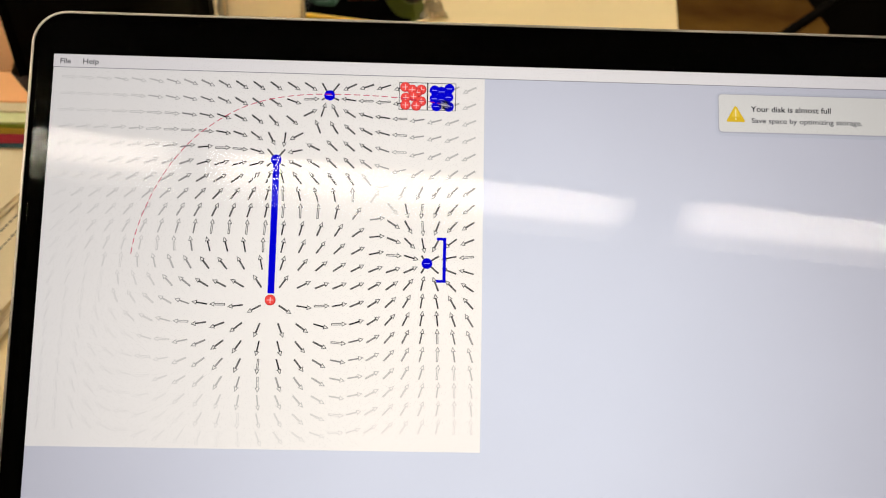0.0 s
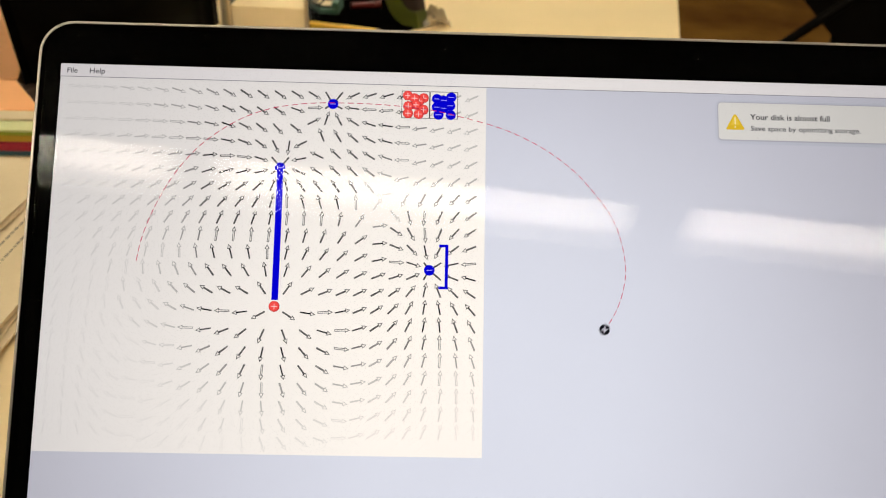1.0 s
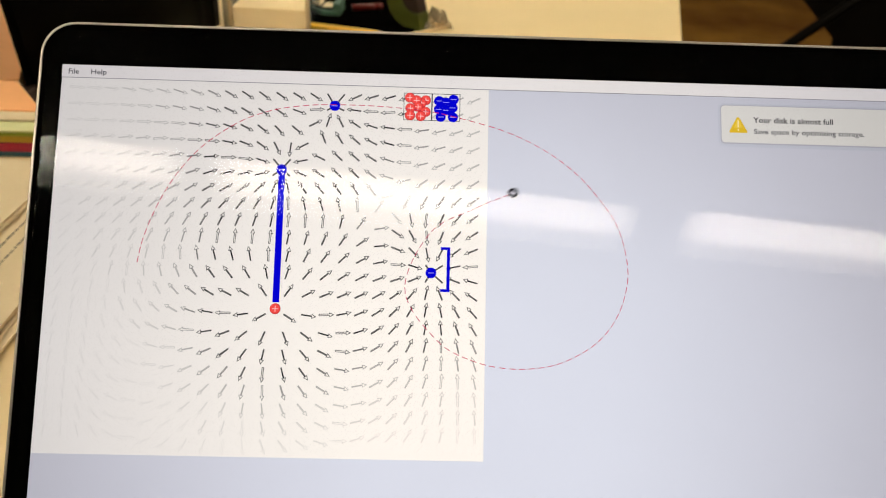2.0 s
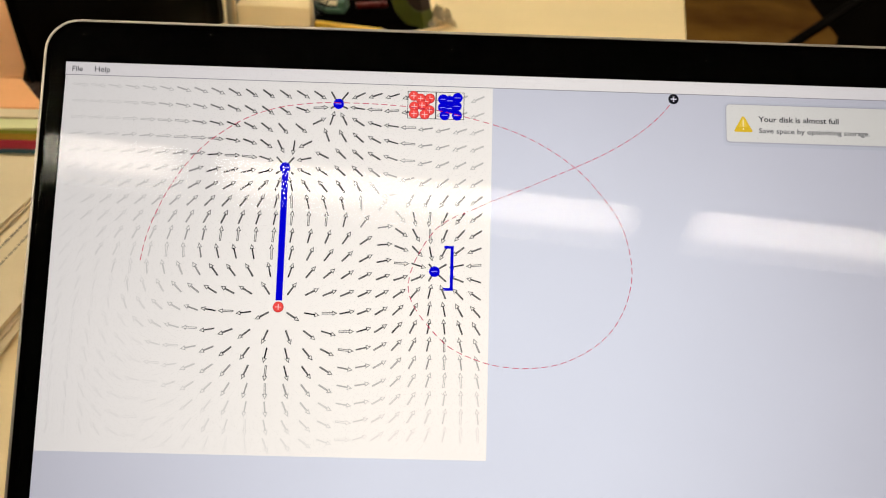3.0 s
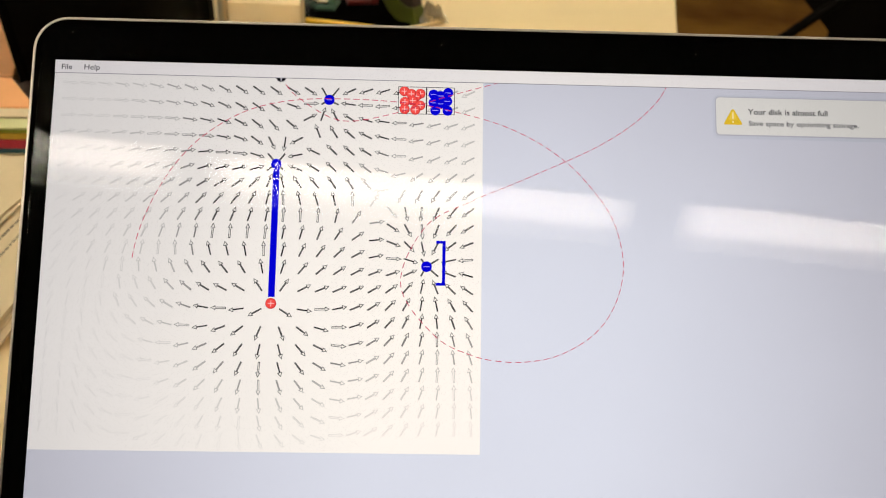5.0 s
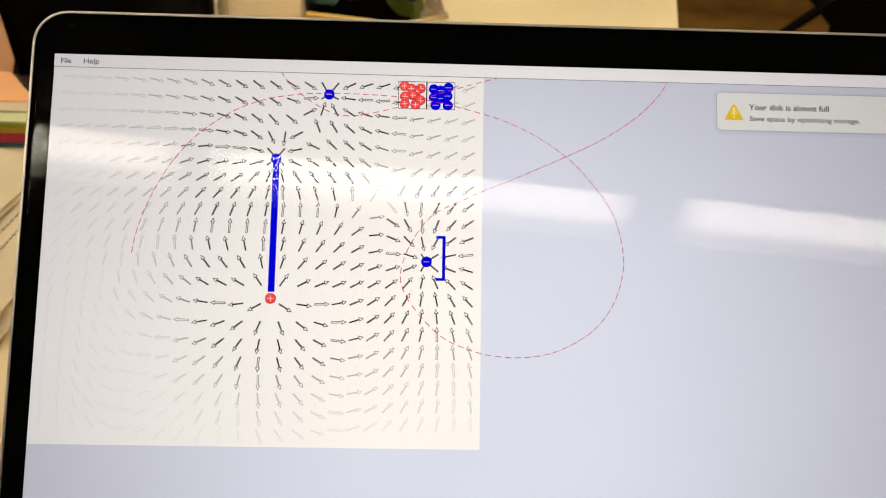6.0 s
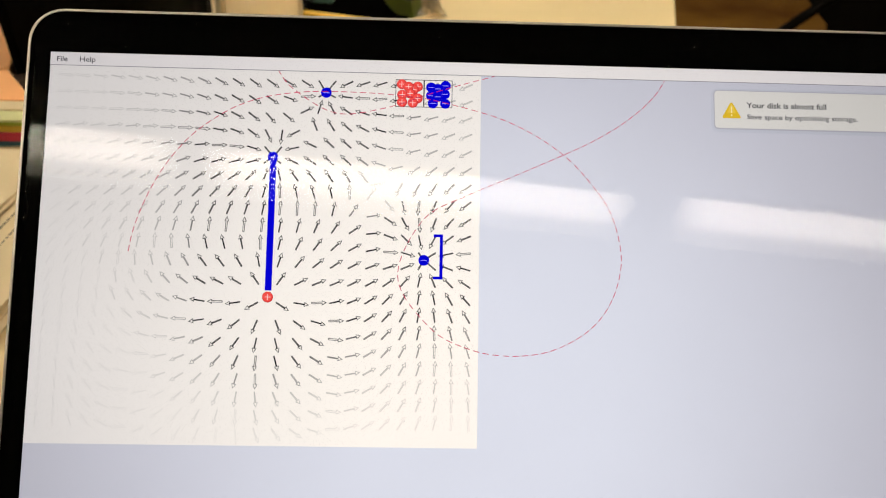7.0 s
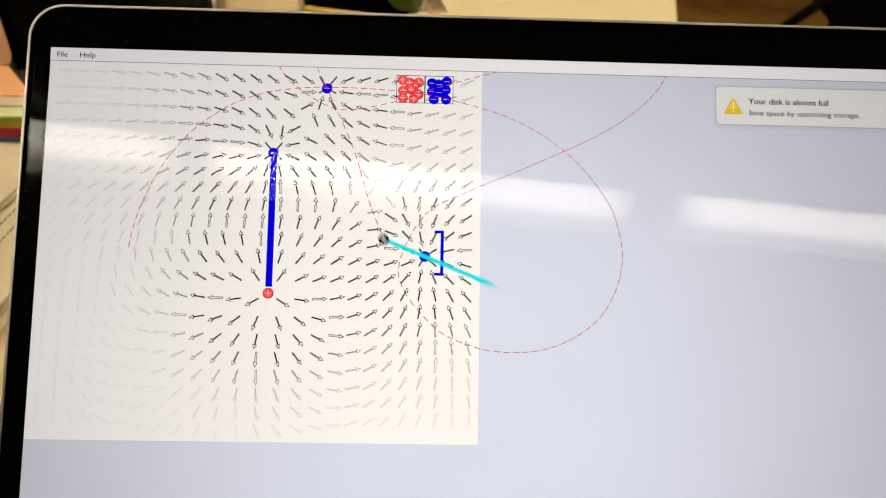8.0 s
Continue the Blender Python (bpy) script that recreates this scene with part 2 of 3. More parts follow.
def prism(pts, z0, z1):
    """A solid between z0 and z1 over a plane outline given anticlockwise."""
    b = bmesh.new()
    lo = [b.verts.new((x, y, z0)) for x, y in pts]
    hi = [b.verts.new((x, y, z1)) for x, y in pts]
    n = len(pts)
    b.faces.new(hi)
    b.faces.new(list(reversed(lo)))
    for i in range(n):
        j = (i + 1) % n
        b.faces.new((lo[i], lo[j], hi[j], hi[i]))
    return b


def rounded(x0, x1, y0, y1, r, n=8):
    pts = []
    for cx, cy, a0 in ((x1 - r, y1 - r, 0), (x0 + r, y1 - r, 90), (x0 + r, y0 + r, 180), (x1 - r, y0 + r, 270)):
        for k in range(n + 1):
            a = radians(a0 + 90 * k / n)
            pts.append((cx + r * math.cos(a), cy + r * math.sin(a)))
    return pts


def ring(outer, inner, z0, z1):
    """A frame between two outlines with the same number of points."""
    b = bmesh.new()
    n = len(outer)
    vs = [[b.verts.new((x, y, z)) for x, y in pts] for pts, z in ((outer, z0), (outer, z1), (inner, z0), (inner, z1))]
    for i in range(n):
        j = (i + 1) % n
        b.faces.new((vs[0][i], vs[0][j], vs[1][j], vs[1][i]))
        b.faces.new((vs[2][j], vs[2][i], vs[3][i], vs[3][j]))
        b.faces.new((vs[1][i], vs[1][j], vs[3][j], vs[3][i]))
        b.faces.new((vs[0][j], vs[0][i], vs[2][i], vs[2][j]))
    return b


def disc(cx, cy, r, z0, z1, n=28):
    return prism([(cx + r * math.cos(2 * math.pi * k / n), cy + r * math.sin(2 * math.pi * k / n)) for k in range(n)], z0, z1)


def rod(a, b, r, n=12):
    a, b = Vector(a), Vector(b)
    bm = bmesh.new()
    d = b - a
    bmesh.ops.create_cone(bm, cap_ends=True, segments=n, radius1=r, radius2=r, depth=d.length)
    bm.transform(Matrix.Translation((a + b) / 2) @ d.to_track_quat("Z", "Y").to_matrix().to_4x4())
    return bm


def text_bm(body, size, x, y, z, extrude=0.00001, width=None, bold=0.010):
    cu = bpy.data.curves.new("lettering", "FONT")
    cu.body, cu.size, cu.extrude = body, 1.0, extrude / size
    cu.resolution_u = 4
    cu.offset = bold
    ob = bpy.data.objects.new("lettering", cu)
    scene.collection.objects.link(ob)
    bpy.context.view_layer.update()
    me = bpy.data.meshes.new_from_object(ob.evaluated_get(bpy.context.evaluated_depsgraph_get()))
    bm = bmesh.new()
    bm.from_mesh(me)
    bpy.data.objects.remove(ob)
    bpy.data.curves.remove(cu)
    bpy.data.meshes.remove(me)
    bmesh.ops.scale(bm, verts=bm.verts[:], vec=(size, size, size))
    if width:
        xs = [v.co.x for v in bm.verts]
        f = width / (max(xs) - min(xs))
        for v in bm.verts:
            v.co.x *= f
    bmesh.ops.translate(bm, verts=bm.verts[:], vec=(x, y, z))
    return bm


# ---- the room ----
def build_room():
    x0, x1, y0, y1 = -3.2, 3.6, -3.4, 5.2
    t = 0.12
    f = finish("floor", box(x0, x1, y0, y1, -0.1, 0), M_FLOOR)
    tagged(f, "dark brown carpet floor of the room", "floor", kind="structure")
    # unseen walls, added to close the room; dark, so the glass mirrors little
    for name, b in (("wall_north", box(x0 - t, x1 + t, y1, y1 + t, -0.1, CEIL_Z)), ("wall_south", box(x0 - t, x1 + t, y0 - t, y0, -0.1, CEIL_Z)),
                    ("wall_east", box(x1, x1 + t, y0, y1, -0.1, CEIL_Z)), ("wall_west", box(x0 - t, x0, y0, y1, -0.1, CEIL_Z))):
        tagged(finish(name, b, M_WALL), "unseen plain tan wall added to close the room", "wall", kind="structure")
    c = finish("ceiling", box(x0 - t, x1 + t, y0 - t, y1 + t, CEIL_Z, CEIL_Z + 0.1), M_CEIL)
    tagged(c, "flat dark grey ceiling carrying long tube lights", "ceiling", kind="structure")


def build_ceiling_light(m):
    """A surface-mounted strip light, 1.23 m long, with a bright tube cover and a dimmer side."""
    o = empty("ceiling_light", m, "long white fluorescent ceiling strip light, switched on; rows over the desk are added", "ceiling light", "rows of ceiling strip lights")
    part("housing", box(-0.62, 0.62, -0.075, 0.105, -0.02, 0.0, 0.004), M_HOUSING, o, "white enamelled sheet housing")
    pts = [(0.098, -0.021), (0.094, -0.044), (0.08, -0.05), (0.03, -0.05), (0.012, -0.044), (0.008, -0.021)]
    part("tube_cover", prism([(-y, z) for y, z in pts], -0.612, 0.612), M_TUBE, o, "bright warm white tube cover")
    o.children[-1].matrix_basis = Matrix(((0, 0, 1, 0), (-1, 0, 0, 0), (0, 1, 0, 0), (0, 0, 0, 1)))
    part("side_diffuser", box(-0.612, 0.612, -0.068, 0.004, -0.042, -0.021, 0.003), M_TUBE_SIDE, o, "dimmer frosted side diffuser")
    for s in (-1, 1):
        part("end_cap", box(s * 0.616 - 0.004, s * 0.616 + 0.004, -0.073, 0.103, -0.052, -0.0205, 0.0015), M_HOUSING, o)
    return o


def build_lights():
    turn = radians(-6.58)
    ux, uy = math.cos(turn), math.sin(turn)
    # the row behind the viewer, mirrored in the screen
    first = build_ceiling_light(Matrix.Translation((-0.02, -1.301, CEIL_Z)) @ Matrix.Rotation(turn, 4, "Z"))
    for d in (-1.29, 1.36):
        copy_thing(first, Matrix.Translation((-0.02 + ux * d, -1.288 + uy * d, CEIL_Z)) @ Matrix.Rotation(turn, 4, "Z"))
    # unseen rows over and beyond the desk, added to brighten it
    for row in (2.3, 4.3):
        for d in (-1.33, 0.0, 1.33):
            copy_thing(first, Matrix.Translation((-0.02 + ux * d - uy * row, -1.288 + uy * d + ux * row, CEIL_Z)) @ Matrix.Rotation(turn, 4, "Z"))


# ---- desks ----
def build_desk(name, m, w, d, label, mat):
    o = empty(name, m, label, "desk")
    part("tabletop", box(-w / 2, w / 2, -d / 2, d / 2, -0.03, 0, 0.003), mat, o)
    for sx in (-1, 1):
        for sy in (-1, 1):
            x, y = sx * (w / 2 - 0.06), sy * (d / 2 - 0.06)
            part("leg", box(x - 0.02, x + 0.02, y - 0.02, y + 0.02, -DESK_Z, -0.0302, 0.003), M_GREY, o, "grey metal leg")
    return o


# ---- the laptop ----
SC = Matrix.Translation((0, 0, DESK_Z + 0.016)) @ Matrix.Rotation(radians(90 - LEAN), 4, "X")
VB = 33.0                       # rows of arrows from the top row down to the hinge


def sx(u):
    return (u - 25) * U


def sy(v):
    return (VB - v) * U


CHARGES = ((15.45, 0.72, -1), (12.51, 4.62, -1), (12.52, 12.70, 1), (21.32, 10.44, -1))


def field(u, v):
    ex = ey = 0.0
    for a, b, q in CHARGES:
        dx, dy = u - a, v - b
        r3 = max((dx * dx + dy * dy) ** 1.5, 0.02)
        ex += q * dx / r3
        ey += q * dy / r3
    return ex, ey


def build_laptop():
    o = empty("laptop", Matrix.Identity(4), "open silver aluminium laptop with lit screen on the desk", "laptop")
    half = 26.9 * U
    part("base", prism(rounded(-half, half, -0.238, 0.006, 0.012), DESK_Z + 0.002, DESK_Z + 0.0155), M_ALU, o, "flat silver aluminium base")
    for x in (-0.14, 0.14):
        for y in (-0.22, -0.02):
            part("foot", disc(x, y, 0.008, DESK_Z, DESK_Z + 0.002, 16), M_BLACKPL, o, "black rubber foot")
    part("hinge", rod((-0.12, 0.004, DESK_Z + 0.0155), (0.12, 0.004, DESK_Z + 0.0155), 0.0045), M_BLACKPL, o, "black hinge barrel", True)
    x0, x1, y0, y1 = sx(-1.80), sx(52.0), 0.004, sy(-3.86)
    r = 1.95 * U
    e = 0.13 * U
    # aluminium shell: back plate and a thin rim that frames the glass
    shell = ring(rounded(x0, x1, y0, y1, r), rounded(x0 + e, x1 - e, y0 + e, y1 - e, r - e), -0.0032, 0.0012)
    join(shell, prism(rounded(x0, x1, y0, y1, r), -0.0052, -0.00325))
    bmesh.ops.bevel(shell, geom=[g for g in shell.edges if g.is_manifold and g.calc_face_angle(0) > 1.0], offset=0.00025, segments=2, affect="EDGES")
    lid = part("lid", shell, M_ALU, o, "thin silver aluminium lid with rounded corners")
    lid.matrix_basis = SC
    e2 = e + 0.0001
    hole = [(min(max(x, sx(-0.52)), sx(50.7)), min(max(y, sy(30.7)), sy(-1.3))) for x, y in rounded(x0 + e2, x1 - e2, y0 + e2, y1 - e2, r - e2)]
    bz = part("bezel", ring(rounded(x0 + e2, x1 - e2, y0 + e2, y1 - e2, r - e2), hole, -0.003, 0.0006), M_BEZEL, o, "glossy black bezel")
    bz.matrix_basis = SC
    g0, g1 = e2, e2 + 0.27 * U
    inner = rounded(x0 + g1, x1 - g1, y0 + g1, y1 - g1, r - g1)
    gk = part("gasket", ring(rounded(x0 + g0, x1 - g0, y0 + g0, y1 - g0, r - g0), inner, 0.0006, 0.0010), M_MAT, o, "matt black rubber gasket round the glass")
    gk.matrix_basis = SC
    g2 = g1 + 0.0001
    gl = part("cover_glass", prism(rounded(x0 + g2, x1 - g2, y0 + g2, y1 - g2, r - g2), 0.0007, 0.0011), M_GLASS, o, "clear coated cover glass")
    gl.matrix_basis = SC
    gl.visible_shadow = False
    ds = PANEL
    bm = box(sx(-0.7), sx(50.9), sy(30.9), sy(-1.5), -0.0025, 0)
    bm.to_mesh(ds.data)
    bm.free()
    ds.data.materials.append(M_LAVENDER)
    ds.parent = o
    tagged(ds, "lit pale lavender desktop display")
    ds.matrix_basis = SC
    return o, ds


def arrow_outline(inset, w, hw=0.14, hl=0.285, ln=0.88):
    """An arrow along +x from its tail, less than one arrow spacing long."""
    w, hw, tip, back = w - inset, hw - inset * 1.7, ln - inset * 2.2, ln - hl + inset
    return [(inset, -w), (back, -w), (back, -hw), (tip, 0), (back, hw), (back, w), (inset, w)]


def arrow_mesh(level, style):
    """One drawn arrow: 0 with a solid shaft, 1 hollow, 2 with a grey shaft; the head is always pale inside."""
    def ink(name, f):
        near, far = (lin(*(c - f * (c - d) for c, d in zip(white, (20, 19, 20)))) for white in ((254, 246, 237), (252, 247, 246)))
        return backlit(name, near, 0.61, far)
    dark, pale, mid = ink("arrow ink", level), ink("arrow fill", level * 0.05), ink("arrow shaft", level * 0.55)
    w = (0.041, 0.060, 0.047)[style]
    bm = prism([(x * U, y * U) for x, y in arrow_outline(0.0, w)], 0.00009, 0.00011)
    inner = arrow_outline(0.034, w)
    n = len(bm.faces)
    if style == 1:
        join(bm, prism([(x * U, y * U) for x, y in inner], 0.000112, 0.000125))
    else:
        join(bm, prism([(inner[k][0] * U, inner[k][1] * U) for k in (2, 3, 4)], 0.000112, 0.000125))
    m = len(bm.faces)
    if style == 2:
        join(bm, prism([(inner[k][0] * U, inner[k][1] * U) for k in (0, 1, 5, 6)], 0.000112, 0.000124))
    bm.faces.ensure_lookup_table()
    for k, f in enumerate(bm.faces):
        f.material_index = 0 if k < n else 1 if k < m else 2
    me = bpy.data.meshes.new("field_arrow")
    bm.to_mesh(me)
    bm.free()
    for mat in (dark, pale, mid):
        me.materials.append(mat)
    return me


def build_screen_picture(ds):
    """What the display shows: a menu bar, a field of arrows, charges, a note, a puck and its trace."""
    fz = 0.00004
    part("field_panel", box(sx(-0.6), sx(24.49), sy(20.96), sy(-0.7), 0.00001, fz), M_FIELD, ds, "lit warm white drawing area")
    part("menu_bar", box(sx(-0.6), sx(50.8), sy(-0.545), sy(-1.4), 0.00036, 0.00042), M_BAR, ds, "pale grey menu bar")
    part("menu_line", box(sx(-0.6), sx(50.8), sy(-0.51), sy(-0.545), 0.00036, 0.00042), M_LINE, ds, "thin grey line under the menu bar")
    # field arrows, in steps of ink strength
    levels = 20
    meshes = [arrow_mesh(0.012 + 0.988 * (k % levels + 0.6) / levels, k // levels) for k in range(3 * levels)]
    rest = bmesh.new()
    mats = []
    for i in range(25):
        for j in range(21):
            ex, ey = field(i, j)
            s = math.hypot(ex, ey)
            k = min(levels - 1, int(min(1.0, s / 0.066) ** 1.42 * levels))
            if s < 0.0012:
                continue
            turn = math.atan2(-ey, ex)
            off = abs((math.degrees(turn) + 45) % 90 - 45)
            k += levels if off < 6 else 2 * levels if off > 19 else 0
            m = Matrix.Translation((sx(i), sy(j), 0)) @ Matrix.Rotation(turn, 4, "Z")
            if i >= 11:
                a = new("field_arrow", meshes[k])
                a.parent = ds
                a.matrix_basis = m
            else:
                b = bmesh.new()
                b.from_mesh(meshes[k])
                for f in b.faces:
                    f.material_index += 3 * k
                join(rest, b, m)
    for me in meshes:
        mats += list(me.materials)
    tagged(part("field_arrows", rest, mats, ds, "hollow grey arrows fading out"), kind="stuff")
    # the wall and the goal
    part("barrier_line", box(sx(12.535) - 0.19 * U, sx(12.535) + 0.19 * U, sy(12.33), sy(4.7), 0.00013, 0.00014), M_BLUE, ds, "thick blue line")
    g = box(sx(22.22), sx(22.40), sy(11.52), sy(8.93), 0.00013, 0.00015)
    box(sx(21.86), sx(22.22), sy(11.52), sy(11.36), 0.00013, 0.00015, bm=g)
    box(sx(21.86), sx(22.22), sy(9.09), sy(8.93), 0.00013, 0.00015, bm=g)
    part("goal_bracket", g, M_BLUE, ds, "blue square bracket")

    def charge(u, v, q, z, r=0.31):
        part("charge", disc(sx(u), sy(v), r * U, z, z + 0.000006), M_RED_DARK if q > 0 else M_BLUE, ds, "small red charge disc with a plus" if q > 0 else "small blue charge disc with a minus")
        if q > 0:
            part("charge_face", disc(sx(u) - 0.015 * U, sy(v) + 0.015 * U, r * 0.88 * U, z + 0.000006, z + 0.000009), M_RED, ds)
        w, l = (0.019 if q > 0 else 0.016) * U, 0.17 * U
        b = box(sx(u) - l, sx(u) + l, sy(v) - w, sy(v) + w, z + 0.000009, z + 0.000012)
        if q > 0:
            box(sx(u) - w, sx(u) + w, sy(v) - l, sy(v) + l, z + 0.0000095, z + 0.0000125, bm=b)
        part("charge_sign", b, M_PLUS if q > 0 else M_SIGN, ds, "white plus sign" if q > 0 else "white minus sign")

    for u, v, q in CHARGES:
        charge(u, v, q, 0.00016)
    # the two boxes of spare charges
    for u0 in (19.48, 21.145):
        outer = [(sx(u0), sy(1.46)), (sx(u0 + 1.667), sy(1.46)), (sx(u0 + 1.667), sy(-0.2)), (sx(u0), sy(-0.2))]
        w = 0.035 * U
        inner = [(outer[0][0] + w, outer[0][1] + w), (outer[1][0] - w, outer[1][1] + w), (outer[2][0] - w, outer[2][1] - w), (outer[3][0] + w, outer[3][1] - w)]
        part("charge_box", ring(outer, inner, 0.000145, 0.00015), M_BLACK, ds, "thin black square outline")
    z = 0.000155
    for k, (a, b) in enumerate(((0.80, 0.47), (1.30, 0.42), (1.05, 0.60), (0.36, 0.29), (0.76, 0.44), (0.85, 0.84), (0.40, 0.93), (1.30, 1.13), (0.39, 1.37), (1.02, 1.40))):
        charge(19.48 + a, -0.2 + b, 1, z + k * 0.000014, 0.30)
    for k, (a, b) in enumerate(((0.42, 0.44), (0.83, 0.52), (1.27, 0.33), (0.42, 0.95), (0.85, 1.00), (1.22, 0.84), (0.53, 1.41), (1.25, 1.41))):
        charge(21.145 + a, -0.2 + b, -1, z + k * 0.000014, 0.30)
    # the system note
    note = [(x, y) for x, y in rounded(sx(38.34), sx(49.69), sy(2.25), sy(0.0), 0.22 * U)]
    grow = [(x, y) for x, y in rounded(sx(38.28), sx(49.75), sy(2.33), sy(-0.05), 0.27 * U)]
    shade = [(x, y) for x, y in rounded(sx(38.13), sx(49.9), sy(2.52), sy(-0.14), 0.42 * U)]
    part("note_shade", prism(shade, 0.00025, 0.00027), M_NOTE_SHADE, ds, "faint shade round the note")
    part("note_edge", prism(grow, 0.00027, 0.00029), M_NOTE_EDGE, ds, "soft grey edge of the note")
    part("note_panel", prism(note, 0.00029, 0.00033), M_NOTE, ds, "pale grey note with rounded corners")
    tri = [(sx(38.79), sy(1.58)), (sx(38.84), sy(1.65)), (sx(39.84), sy(1.65)), (sx(39.89), sy(1.58)), (sx(39.42), sy(0.74)), (sx(39.34), sy(0.70)), (sx(39.26), sy(0.74))]
    part("warning_sign", prism(tri, 0.00033, 0.00035), M_YELLOW, ds, "yellow warning triangle")
    tri2 = [(sx(39.09), sy(1.35)), (sx(39.59), sy(1.35)), (sx(39.37), sy(0.80)), (sx(39.31), sy(0.80))]
    part("warning_shine", prism(tri2, 0.00035, 0.000355), M_YELLOW2, ds)
    b = box(sx(39.30), sx(39.38), sy(1.32), sy(0.90), 0.000355, 0.00036)
    box(sx(39.30), sx(39.38), sy(1.53), sy(1.42), 0.000355, 0.00036, bm=b)
    part("warning_mark", b, M_MARK, ds, "pale exclamation mark")
    part("note_title", text_bm("Your disk is almost full", 0.47 * U, sx(40.26), sy(1.00), 0.00035, width=4.80 * U, bold=0.014), M_TEXT, ds, "dark lettering")
    part("note_text", text_bm("Save space by optimizing storage.", 0.42 * U, sx(40.26), sy(1.68), 0.00035, width=6.63 * U), M_TEXT2, ds, "grey lettering")
    part("menu_file", text_bm("File", 0.44 * U, sx(-0.17), sy(-0.75), 0.00043, width=0.60 * U), M_TEXT2, ds, "grey lettering")
    part("menu_help", text_bm("Help", 0.44 * U, sx(1.13), sy(-0.75), 0.00043, width=0.90 * U), M_TEXT2, ds, "grey lettering")


# the puck's way over the screen: seconds, column, row
PUCK = [
    (0, 22.17, 1.12), (0.1, 25.36, 1.94), (0.2, 27.71, 3.0), (0.3, 29.65, 4.37), (0.4, 31.02, 5.86), (0.5, 31.97, 7.23),
    (0.6, 32.48, 8.65), (0.7, 32.7, 10.14), (0.8, 32.54, 11.4), (0.9, 32.13, 12.57), (1, 31.45, 13.65), (1.1, 30.46, 14.56),
    (1.2, 29.08, 15.32), (1.3, 27.73, 15.7), (1.4, 25.93, 15.8), (1.5, 23.95, 15.45), (1.6, 21.79, 14.33), (1.7, 19.85, 11.47),
    (1.8, 21.23, 8.12), (1.9, 23.77, 6.63), (2, 25.99, 5.65), (2.1, 27.89, 4.79), (2.2, 29.54, 4.03), (2.3, 30.94, 3.34),
    (2.4, 32.14, 2.64), (2.5, 33.07, 2.0), (2.6, 33.81, 1.4), (2.7, 34.37, 0.86), (2.8, 34.78, 0.41), (2.9, 35.06, 0.02),
    (3, 35.2, -0.21), (3.1, 35.37, -0.51), (3.2, 35.43, -0.86), (3.3, 35.21, -1.52), (3.4, 34.59, -1.9), (3.5, 33.87, -2.04),
    (3.6, 32.92, -2.15), (3.8, 31.01, -2.25), (4, 29.09, -2.16), (4.2, 27.3, -1.5), (4.3, 26.45, -1.08), (4.4, 25.6, -0.63),
    (4.5, 23.68, -0.05), (4.6, 21.62, 0.6), (4.7, 18.96, 1.54), (4.8, 16.09, 1.94), (4.9, 13.59, 0.59), (5, 12.6, -0.6),
    (5.1, 12.4, -1.15), (5.4, 12.23, -1.14), (6, 12.37, -1.98), (6.6, 13.33, -2.15), (7.2, 14.18, -1.71), (7.5, 14.46, -1.31),
    (7.6, 14.54, -1.16), (7.7, 15.14, 0.08), (7.8, 17.04, 4.14), (7.9, 18.02, 7.18), (8, 18.96, 9.5),
]
EARLIER = ((4.58, 10.25), (4.75, 9.18), (5.09, 7.98), (5.62, 6.66), (6.29, 5.39), (7.03, 4.32), (7.95, 3.3), (9.19, 2.33), (10.46, 1.59),
           (11.9, 1.08), (13.2, 0.83), (14.5, 0.69), (16.14, 0.65), (17.78, 0.67), (19.33, 0.75), (20.75, 0.88))
VISIBLE_TOP = -0.60             # rows above this lie under the menu bar


def spline(pts, n=30):
    """A smooth line through points (t, u, v)."""
    q = [Vector(p) for p in pts]
    q = [2 * q[0] - q[1]] + q + [2 * q[-1] - q[-2]]
    out = []
    for i in range(1, len(q) - 2):
        a, b, c, d = q[i - 1:i + 3]
        for k in range(n):
            f = k / n
            out.append(0.5 * (2 * b + (c - a) * f + (2 * a - 5 * b + 4 * c - d) * f * f + (3 * b - a - 3 * c + d) * f ** 3))
    return out + [q[-2]]


def build_trace(ds):
    """Dashes along the puck's way; each with the time at which it is drawn."""
    line = spline([(-1 + k / 16, u, v) for k, (u, v) in enumerate(EARLIER)] + PUCK)
    period, dash = 0.52, 0.37
    dist, todo = 0.0, []
    start = None
    for a, b in zip(line, line[1:]):
        d = math.hypot(b.y - a.y, b.z - a.z)
        if start is None or dist - start[0] >= period:
            start = (dist, a)
        if dist - start[0] < dash <= dist + d - start[0]:
            f = (dash - (dist - start[0])) / max(d, 1e-6)
            todo.append((start[1], a.lerp(b, f)))
        dist += d
    made = []
    for a, b in todo:
        if min(a.z, b.z) < VISIBLE_TOP - 0.3 or a.x > 7.985:
            continue
        length = math.hypot(b.y - a.y, b.z - a.z) * U
        bm = box(0, length, -0.024 * U, 0.024 * U, 0, 0.000012)
        ob = part("trace_dash", bm, M_TRACE, ds)
        turn = math.atan2(-(b.z - a.z), b.y - a.y)
        m = Matrix.Translation((sx(a.y), sy(a.z), 0.000305)) @ Matrix.Rotation(turn, 4, "Z")
        ob.matrix_basis = m
        if b.x > 0:
            made.append((ob, m, b.x))
    return made


